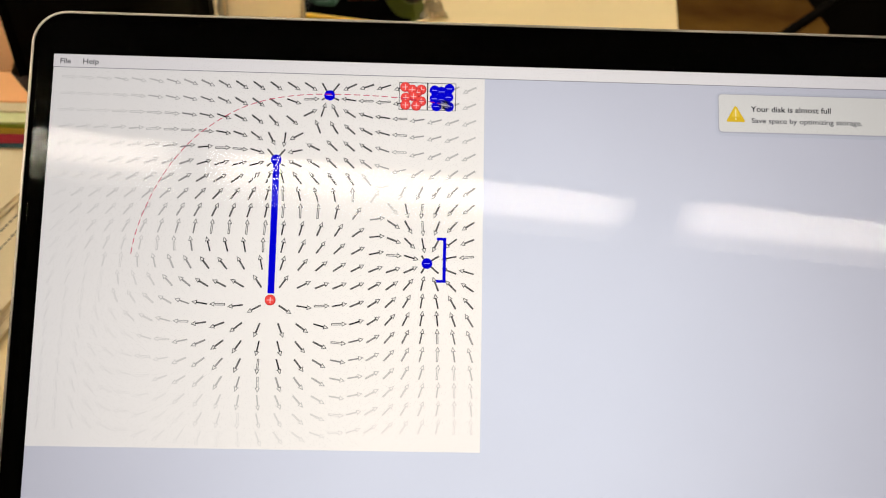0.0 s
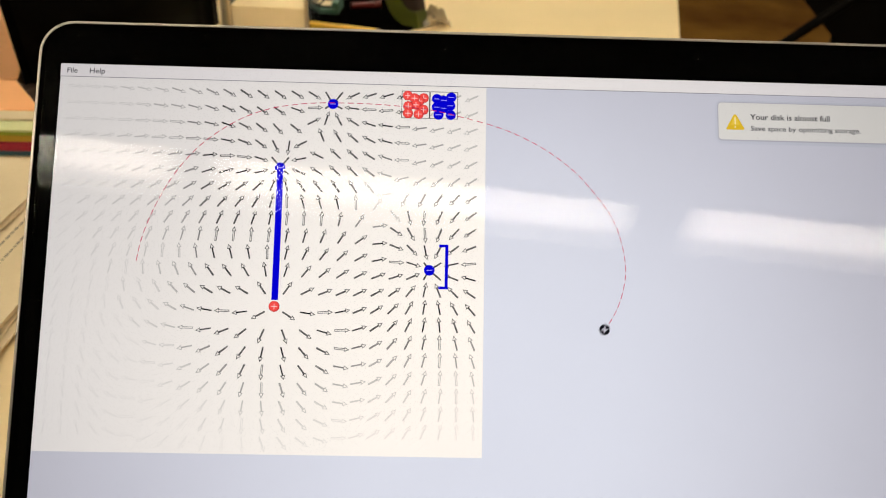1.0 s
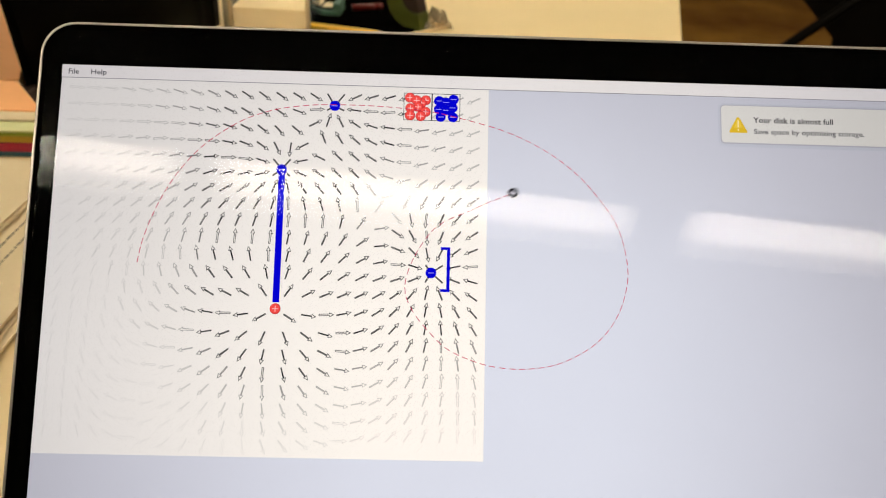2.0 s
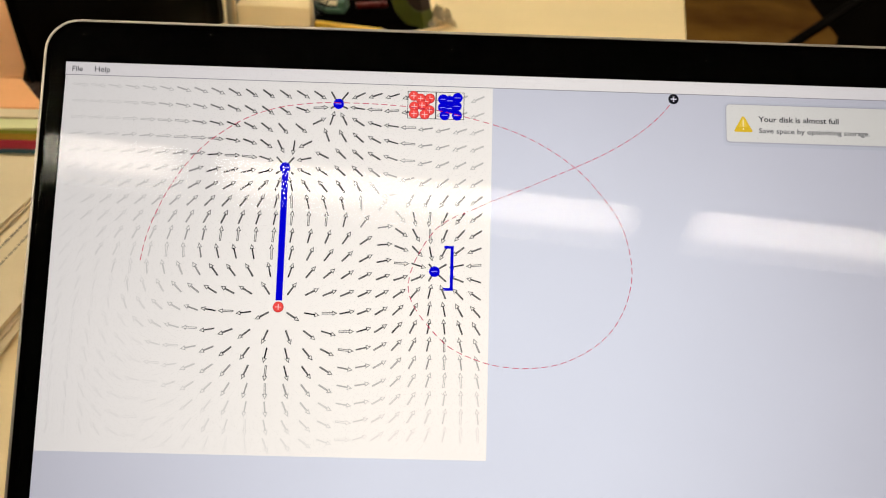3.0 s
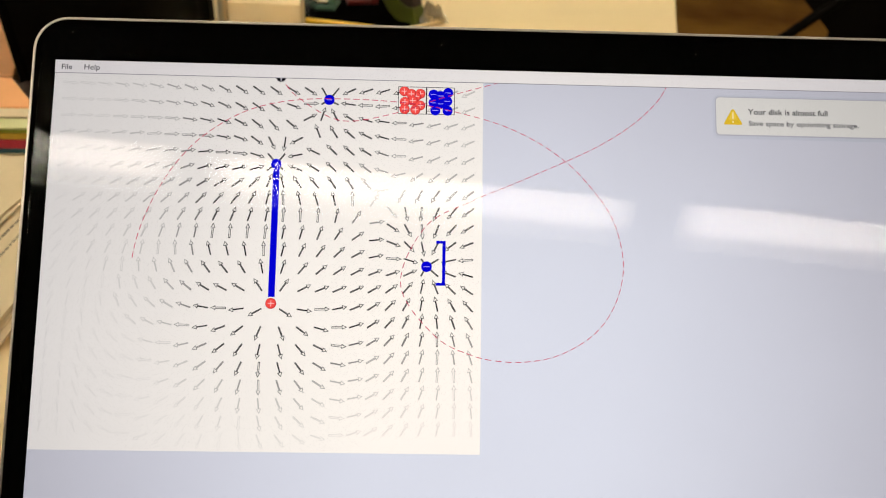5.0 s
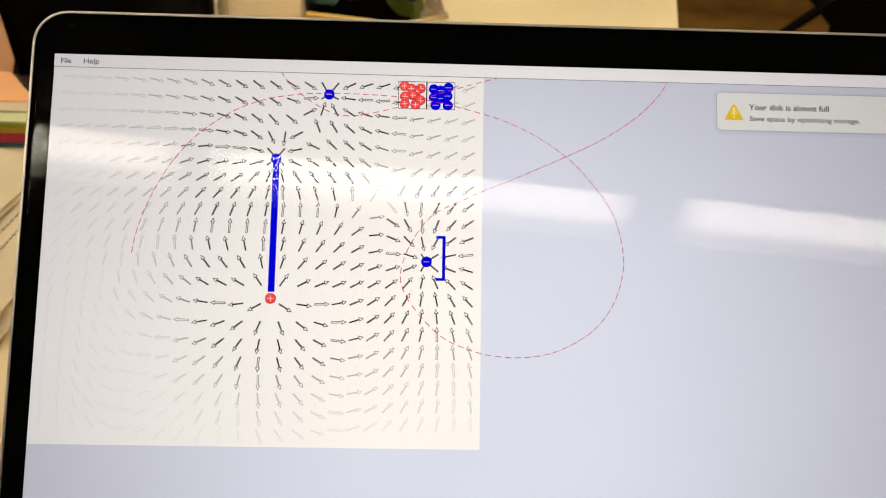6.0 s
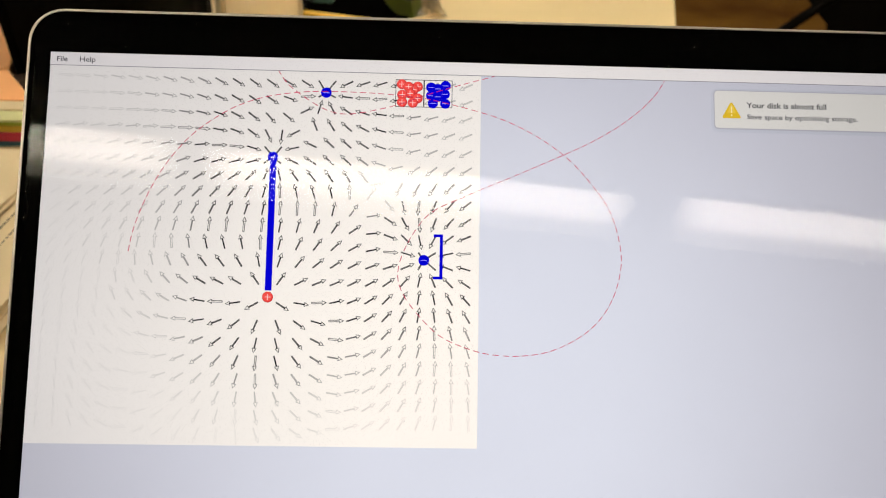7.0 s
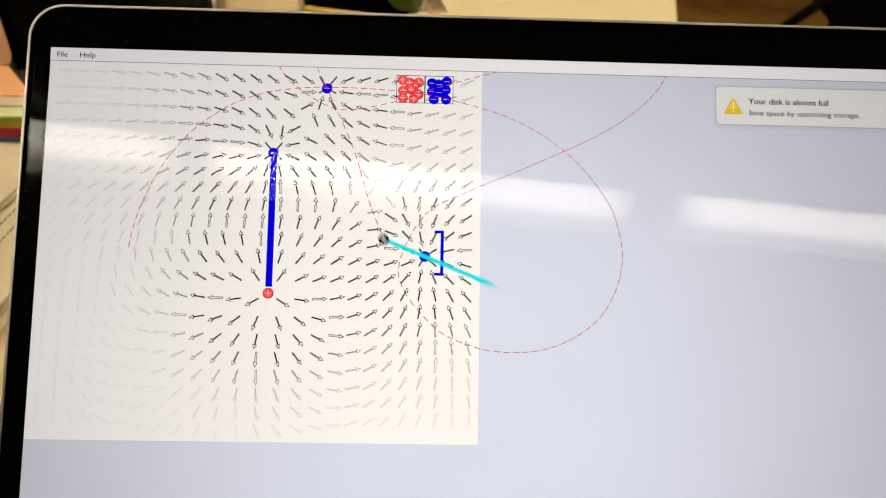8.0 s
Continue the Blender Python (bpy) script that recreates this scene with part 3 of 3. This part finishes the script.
def build_puck(ds):
    bm = disc(0, 0, 0.31 * U, 0.00033, 0.000338)
    n = len(bm.faces)
    w, l = 0.03 * U, 0.17 * U
    box(-l, l, -w, w, 0.000338, 0.000342, bm=bm)
    box(-w, w, -l, l, 0.0003385, 0.0003425, bm=bm)
    bm.faces.ensure_lookup_table()
    for f in bm.faces[n:]:
        f.material_index = 1
    puck = part("puck", bm, [M_PUCK, M_WHITE], ds, "black puck disc with a white plus")
    arrows = []
    for n in (38, 6, 4, 26):
        segs = [part("force_arrow_piece", box(-0.30 * U, 0.30 * U, -0.115 * U, 0.115 * U, 0.000318, 0.000321 + k * 0.0000001), M_CYAN, ds) for k in range(n)]
        tip = part("force_arrow_head", prism([(-0.45 * U, -0.24 * U), (0.45 * U, 0), (-0.45 * U, 0.24 * U)], 0.000319, 0.000326), M_CYAN, ds, "cyan arrow head")
        arrows.append((segs, tip))
    return puck, arrows


# ---- things round the laptop ----
def build_storage_bin():
    """A tall black bin behind the lid, flared to one side, with a grey metal corner post."""
    o = empty("storage_bin", Matrix.Translation((-0.382, 0.81, DESK_Z)), "tall black plastic bin with a grey metal corner, on the table", "bin")
    h = 0.14

    def outline(g):
        return [(-0.031 - g, -0.218 - g), (0.083 + g, 0.046), (0.090 + g, 0.075), (0.050, 0.195 + g), (-0.118 - g, 0.05 + g)]

    def flare(v):
        if v.co.x < 0.0:
            v.co.x -= 0.085 * v.co.z

    bm = prism(outline(0.0), 0.0, h)
    bmesh.ops.bevel(bm, geom=[e for e in bm.edges if abs(e.verts[0].co.z - e.verts[1].co.z) > 0.1], offset=0.016, segments=5, affect="EDGES", clamp_overlap=True)
    for v in bm.verts:
        flare(v)
    part("body", bm, M_BIN, o, "satin black plastic body", True)
    part("foot", box(-0.047, -0.028, -0.222, -0.196, 0, 0.017, 0.003), M_BROWN, o, "dark reddish-brown foot")
    part("corner_post", rod((0.1015, 0.068, 0), (0.1015, 0.068, h), 0.0065, 20), M_GREY, o, "grey metal corner post", True)
    rim = ring(outline(0.006), outline(-0.004), h + 0.0002, h + 0.012)
    for v in rim.verts:
        flare(v)
    part("rim", rim, M_BIN, o)


def build_tub():
    o = empty("plastic_tub", Matrix.Translation((-0.2245, 0.908, DESK_Z)) @ Matrix.Rotation(radians(-4), 4, "Z"), "frosted plastic tub filled with cream paper slips", "tub")
    bm = ring(rounded(-0.0515, 0.0515, -0.04, 0.04, 0.008), rounded(-0.0502, 0.0502, -0.0387, 0.0387, 0.0064), 0.002, 0.075)
    wall = part("wall", bm, M_PLASTIC_CLEAR, o, "clear scuffed plastic wall", True)
    wall.visible_shadow = False
    part("bottom", prism(rounded(-0.0515, 0.0515, -0.04, 0.04, 0.008), 0, 0.0018), M_HOUSING, o)
    for x in (-0.049, 0.049):
        part("corner_rib", rod((x, -0.0405, 0.002), (x, -0.0405, 0.075), 0.0024, 10), M_PAPER, o, "frosted white corner rib", True)
    rim = ring(rounded(-0.054, 0.054, -0.0425, 0.0425, 0.01), rounded(-0.0495, 0.0495, -0.038, 0.038, 0.006), 0.0752, 0.079)
    part("rim", rim, M_HOUSING, o)
    random.seed(5)
    for k in range(24):
        z = 0.002 + 0.00115 * k
        a = part("paper_slip", box(-0.0475, 0.0475, -0.036, 0.036, z, z + 0.00114), M_SLIP, o)
        a.matrix_basis = Matrix.Translation((random.uniform(-0.0002, 0.0002), random.uniform(-0.0002, 0.0002), 0)) @ Matrix.Rotation(random.uniform(-0.003, 0.003), 4, "Z")


def build_pencil():
    o = empty("pencil", Matrix.Translation((-0.148, 0.868, DESK_Z + 0.008)) @ Matrix.Rotation(radians(-17), 4, "Z"), "yellow wooden pencil lying on a black mat", "pencil")
    bm = rod((-0.06, 0, 0), (0.06, 0, 0), 0.0048, 6)
    part("body", bm, M_PENCIL, o, "yellow painted six-sided body")
    b = bmesh.new()
    bmesh.ops.create_cone(b, cap_ends=True, segments=12, radius1=0.0047, radius2=0.0008, depth=0.016)
    b.transform(Matrix.Translation((0.0682, 0, 0)) @ Matrix.Rotation(radians(90), 4, "Y"))
    part("tip", b, M_WOOD, o, "sharpened bare wood tip", True)


def build_tray():
    o = empty("desk_mat", Matrix.Translation((-0.108, 0.98, DESK_Z)) @ Matrix.Rotation(radians(-2), 4, "Z"), "black mat on the table under small things", "mat")
    part("sheet", prism(rounded(-0.071, 0.066, -0.15, 0.14, 0.008), 0, 0.003), M_MAT, o)
    t = empty("small_box", Matrix.Translation((-0.176, 0.958, DESK_Z + 0.003)) @ Matrix.Rotation(radians(-5), 4, "Z"), "small pale teal plastic box on the mat", "box")
    bm = box(0.0, 0.03, -0.01, 0.03, 0, 0.006, 0.001)
    part("body", bm, M_TEAL, t)
    part("wall", box(0.021, 0.03, -0.0095, 0.0295, 0.0062, 0.016, 0.0015), M_TEAL, t)
    part("inlay", box(0.0, 0.02, -0.005, 0.026, 0.0062, 0.0085, 0.0008), M_BLACKPL, t, "black inlay")
    part("label", box(0.005, 0.018, -0.002, 0.022, 0.0087, 0.0095), M_PAPER, t, "white label")
    t = empty("marker", Matrix.Translation((-0.117, 0.978, DESK_Z + 0.0078)) @ Matrix.Rotation(radians(16), 4, "Z"), "red plastic marker with a white cap", "marker")
    part("body", rod((-0.016, 0, 0), (0.016, 0, 0), 0.0045, 14), M_REDPL, t, "red barrel", True)
    part("cap", rod((0.0162, 0, 0), (0.026, 0, 0), 0.0048, 14), M_REDPL, t, "red cap", True)
    t = empty("card_slip", Matrix.Translation((-0.135, 1.062, DESK_Z + 0.0032)) @ Matrix.Rotation(radians(14), 4, "Z"), "white card slip on the black mat", "card")
    part("sheet", box(-0.02, 0.02, -0.012, 0.012, 0, 0.0012), M_PAPER, t)


def build_green_roll():
    """A roll of olive green tape on edge, and a clear packet with a stick beside it."""
    o = empty("tape_holder", Matrix.Translation((-0.040, 0.908, DESK_Z)) @ Matrix.Rotation(radians(-30), 4, "Z"), "curved olive green plastic holder standing on the table", "holder")
    R = 0.044
    stand = Matrix.Translation((0, 0, R)) @ Matrix.Rotation(radians(90), 4, "X")

    def arc(f, a0, a1, m=24):
        return [(R * f * math.cos(radians(a0 + (a1 - a0) * k / m)), R * f * math.sin(radians(a0 + (a1 - a0) * k / m))) for k in range(m + 1)]

    b = prism(arc(1.0, 120, 283) + list(reversed(arc(0.5, 120, 283))), -0.012, 0.012)
    b.transform(stand)
    part("band", b, M_GREEN, o, "olive green plastic band")
    core = prism(arc(0.49, 110, 285) + list(reversed(arc(0.12, 110, 285))), -0.010, 0.010)
    core.transform(stand)
    part("core", core, M_BROWN, o, "dark brown core")
    p = empty("clear_packet", Matrix.Translation((-0.020, 0.918, DESK_Z)) @ Matrix.Rotation(radians(20), 4, "Z"), "crumpled clear plastic packet on the table", "packet")
    bm = bmesh.new()
    bmesh.ops.create_grid(bm, x_segments=22, y_segments=22, size=0.019)
    for v in bm.verts:
        r = v.co.xy.length / 0.026
        v.co.z = 0.002 + abs(noise.noise(v.co * 110)) * 0.034 * max(0, 1 - r * r) + 0.007 * max(0, 1 - r * r)
    bmesh.ops.solidify(bm, geom=bm.faces[:], thickness=0.0005)
    part("film", bm, M_FILM, p, "wrinkled clear film")
    t = empty("wooden_stick", Matrix.Translation((-0.036, 0.885, DESK_Z + 0.0024)) @ Matrix.Rotation(radians(42), 4, "Z"), "thin pale wooden stick lying on the table", "stick")
    part("body", rod((-0.02, 0, 0), (0.05, 0, 0), 0.0022, 10), M_SLIP, t, "", True)


def build_sheet_stack(name, cx, cy, turn, w, d, count, thick, mat, label, z=0.0, skew=0.004, seed=1, cat="paper stack"):
    o = empty(name, Matrix.Translation((cx, cy, DESK_Z + z)) @ Matrix.Rotation(radians(turn), 4, "Z"), label, cat)
    random.seed(seed)
    for k in range(count):
        s = part("sheet", box(-w / 2, w / 2, -d / 2, d / 2, k * thick, (k + 0.8) * thick), mat, o)
        s.matrix_basis = Matrix.Translation((random.uniform(-skew, skew), random.uniform(-skew, skew), 0)) @ Matrix.Rotation(random.uniform(-skew, skew) * 6, 4, "Z")
    return o


def print_bars(o, x, y0, y1, z, seed):
    """A line of small print running along a sheet's long side."""
    random.seed(seed)
    y = y0
    b = bmesh.new()
    while y < y1:
        l = random.uniform(0.0022, 0.0075)
        box(x - 0.0007 - random.uniform(0, 0.0004), x + 0.0007, y, min(y + l, y1), z, z + 0.0002, bm=b)
        y += l + random.uniform(0.0009, 0.002)
    part("print_line", b, M_INK, o, "line of dark print")


def build_left_papers():
    build_sheet_stack("paper_stack", -0.423, 0.298, -4.5, 0.20, 0.28, 4, 0.0013, M_PAPER, "white sheets lying across a thicker paper stack", 0.0136, 0.002, 3)
    s = build_sheet_stack("paper_stack", -0.401, 0.255, -3, 0.26, 0.34, 7, 0.0019, M_PAPER, "thick stack of white printed paper beside the laptop", 0.0, 0.004, 8)
    for x, seed in ((0.085, 4), (0.0955, 6)):
        print_bars(s, x, -0.10, 0.12, 0.0131, seed)
    # folders on edge of the pile, from the table up
    zs = back = 0.0
    for mat, t, name, lab in ((M_TEALCARD, 0.0045, "folder", "dark teal card folder in a pile"), (M_REDCARD, 0.0085, "folder", "crimson card folder in a pile"),
                              (M_OCHRE, 0.006, "folder", "ochre card folder in a pile"), (M_OLIVE, 0.003, "folder", "olive green card folder in a pile"),
                              (M_PAPER2, 0.0025, "paper_pad", "pale green paper pad on the folders"), (M_PAPER, 0.0022, "paper_pad", "white paper pad on the folders")):
        o = empty(name, Matrix.Translation((-0.475, 0.572, DESK_Z + zs)) @ Matrix.Rotation(radians(1.5), 4, "Z"), lab, "folder" if name == "folder" else "pad", "pile of folders beside the laptop")
        part("cover", box(-0.13, 0.115, -0.095 + back, -0.045, 0, t * 0.46, 0.0004, 1), mat, o)
        part("cover", box(-0.13, 0.115, -0.096 + back, -0.045, t * 0.5, t * 0.97, 0.0004, 1), mat, o)
        zs += t
        back = 0.019 if mat == M_PAPER2 else 0.0
    b = empty("thick_book", Matrix.Translation((-0.4225, 0.602, DESK_Z)) @ Matrix.Rotation(radians(18), 4, "Z"), "thick salmon orange book behind the folder pile", "book")
    part("cover", box(-0.3, 0, 0, 0.36, 0, 0.003, 0.0006, 1), M_SALMON, b)
    part("pages", box(-0.297, -0.003, 0.003, 0.357, 0.0032, zs - 0.0032), M_PAPER, b, "cream page block")
    part("cover", box(-0.3, 0, 0, 0.36, zs - 0.003, zs - 0.0003, 0.0006, 1), M_SALMON, b)
    c = empty("card_sheet", Matrix.Translation((-0.5, 0.513, DESK_Z + zs)) @ Matrix.Rotation(radians(1.5), 4, "Z"), "salmon orange card lying on the pile", "card")
    part("sheet", prism([(-0.2, 0), (0.134, 0), (0.084, 0.074), (-0.2, 0.084)], 0, 0.0012), M_SALMON, c)


def build_chair():
    """A dark folding chair on the floor beyond the table."""
    o = empty("folding_chair", Matrix.Translation((0.93, 1.78, 0)) @ Matrix.Rotation(radians(-16), 4, "Z"), "black folding chair with crossed legs on the floor", "chair")
    part("seat", box(0.0, 0.42, -0.21, 0.2, 0.395, 0.43, 0.012), M_CHAIR, o, "black padded seat", True)
    back = prism([(0.035, 0.50), (0.46, 0.50), (0.46, 0.90), (-0.39, 0.90)], -0.014, 0.014)
    back.transform(Matrix.Translation((0.0, -0.16, 0)) @ Matrix.Rotation(radians(90), 4, "X"))
    part("backrest", back, M_CHAIR, o, "black backrest panel")
    part("brace", rod((-0.32, -0.23, 0.352), (0.08, -0.23, 0.742), 0.011), M_CHAIR, o, "slanting black brace", True)
    for x in (0.02, 0.42):
        part("leg", rod((x, -0.24, 0.012), (x, 0.20, 0.9), 0.0125), M_CHAIR, o, "", True)
        x += 0.03 if x < 0.2 else -0.03
        part("leg", rod((x, 0.24, 0.012), (x, -0.19, 0.40), 0.0125), M_CHAIR, o, "", True)
    part("leg", rod((-0.32, -0.23, 0.36), (-0.32, -0.23, 0.0), 0.0125), M_CHAIR, o, "", True)


def build_dust(ds_parent):
    """Specks on the cover glass."""
    random.seed(11)
    b = bmesh.new()
    for k in range(90):
        u, v = random.uniform(-1.4, 50), random.uniform(-3.5, 27)
        join(b, disc(sx(u), sy(v), random.uniform(0.00005, 0.00016), 0.00111, 0.00116, 7))
    for k in range(12):
        u, v = 44 + random.gauss(0, 2.6), 8.4 + random.gauss(0, 1.1)
        join(b, disc(sx(u), sy(v), random.uniform(0.00006, 0.00012), 0.00111, 0.0012, 8))
    for u, v in ((45.3, 9.2), (45.5, 9.35), (47.6, 8.5), (42.4, 6.9), (42.6, 7.05), (40.6, 7.3), (28.5, 5.0), (0.6, 3.4), (1.8, 3.75)):
        join(b, disc(sx(u), sy(v), random.uniform(0.00014, 0.00022), 0.00111, 0.0012, 8))
    # dust caught along the gasket's groove
    for k in range(26):
        join(b, disc(sx(-1.33 + random.gauss(0, 0.02)), sy(-1.0 + 3.9 * (k / 26) ** 0.8 + random.gauss(0, 0.05)), random.uniform(0.00003, 0.00007), 0.00111, 0.00115, 6))
    ob = part("dust", b, M_DUST, ds_parent, "pale dust specks on the glass")
    ob.matrix_basis = SC
    tagged(ob, kind="stuff")
    d = bmesh.new()
    for k in range(26):
        u, v = random.uniform(25, 50), random.uniform(3, 26)
        join(d, disc(sx(u), sy(v), random.uniform(0.00004, 0.00010), 0.00111, 0.00116, 7))
    ob = part("grime", d, M_SPECK, ds_parent, "dark specks on the glass")
    ob.matrix_basis = SC
    tagged(ob, kind="stuff")


build_room()
build_lights()
build_desk("desk", Matrix.Translation((0.0, 0.05, DESK_Z)), 1.9, 1.06, "cream laminate desk under the laptop", M_DESK)
edge = radians(-13.5)
build_desk("side_table", Matrix.Translation((0.304, 0.893, DESK_Z)) @ Matrix.Rotation(edge, 4, "Z") @ Matrix.Translation((-0.75, 0.33, 0)), 1.5, 1.3,
           "cream table standing behind the desk", M_CREAM)
laptop, display = build_laptop()
build_screen_picture(display)
dashes = build_trace(display)
puck, force_arrows = build_puck(display)
build_dust(laptop)
build_storage_bin()
build_tub()
build_pencil()
build_tray()
build_green_roll()
build_left_papers()
build_chair()


def motions():
    walk(puck, [(t, Matrix.Translation((sx(u), sy(v), 0))) for t, u, v in PUCK])
    # each charge pulls or pushes the puck; the arrow's pieces slide out from under the puck, the head ahead of them
    for (a, b, q), (pieces, tip) in zip(CHARGES, force_arrows):
        rows = [[] for _ in pieces]
        heads = []
        for t, u, v in PUCK:
            dx, dy = (a - u) * -q, (b - v) * -q
            r2 = max(0.5, dx * dx + dy * dy)
            reach = min(0.6 * len(pieces), 45.0 / r2) if v > VISIBLE_TOP + 0.3 else 0.0
            reach = 0.0 if reach < 1.1 else reach
            at = Matrix.Translation((sx(u), sy(v), 0)) @ Matrix.Rotation(math.atan2(-dy, dx), 4, "Z")
            for k in range(len(pieces)):
                d = min(0.3 + 0.58 * k, max(0.0, reach - 1.0)) if reach else 0.0
                rows[k].append((t, at @ Matrix.Translation((d * U, 0, 0 if reach else -0.0006))))
            heads.append((t, at @ Matrix.Translation(((reach - 0.45) * U if reach else 0, 0, 0 if reach else -0.0006))))
        turn_safe(tip, heads)
        for ob, r in zip(pieces, rows):
            turn_safe(ob, r)
    # each dash rises to the face of the panel as the puck passes
    down = Matrix.Translation((0, 0, -0.0009))
    for ob, m, t in dashes:
        a, b = max(0.0, t - 0.04), min(8.0, t + 0.03)
        r = [(0.0, down @ m)] if a > 0 else []
        r += [(a, down @ m), (b, m)]
        r += [(8.0, m)] if b < 7.95 else []
        walk(ob, r)


def turn_safe(ob, rows):
    """Keys rows, with rows put between any two that differ by a wide turn."""
    out = [rows[0]]
    for t, m in rows[1:]:
        t0, m0 = out[-1]
        q0, q1 = m0.to_quaternion(), m.to_quaternion()
        ang = q0.rotation_difference(q1).angle
        ang = min(ang, 2 * math.pi - ang)
        n = int(ang / radians(60)) + 1
        n = min(n, max(1, int(round((t - t0) * FPS))))
        for k in range(1, n):
            f = k / n
            out.append((t0 + (t - t0) * f, Matrix.LocRotScale(m0.translation.lerp(m.translation, f), q0.slerp(q1, f), None)))
        out.append((t, m))
    walk(ob, out)


motions()
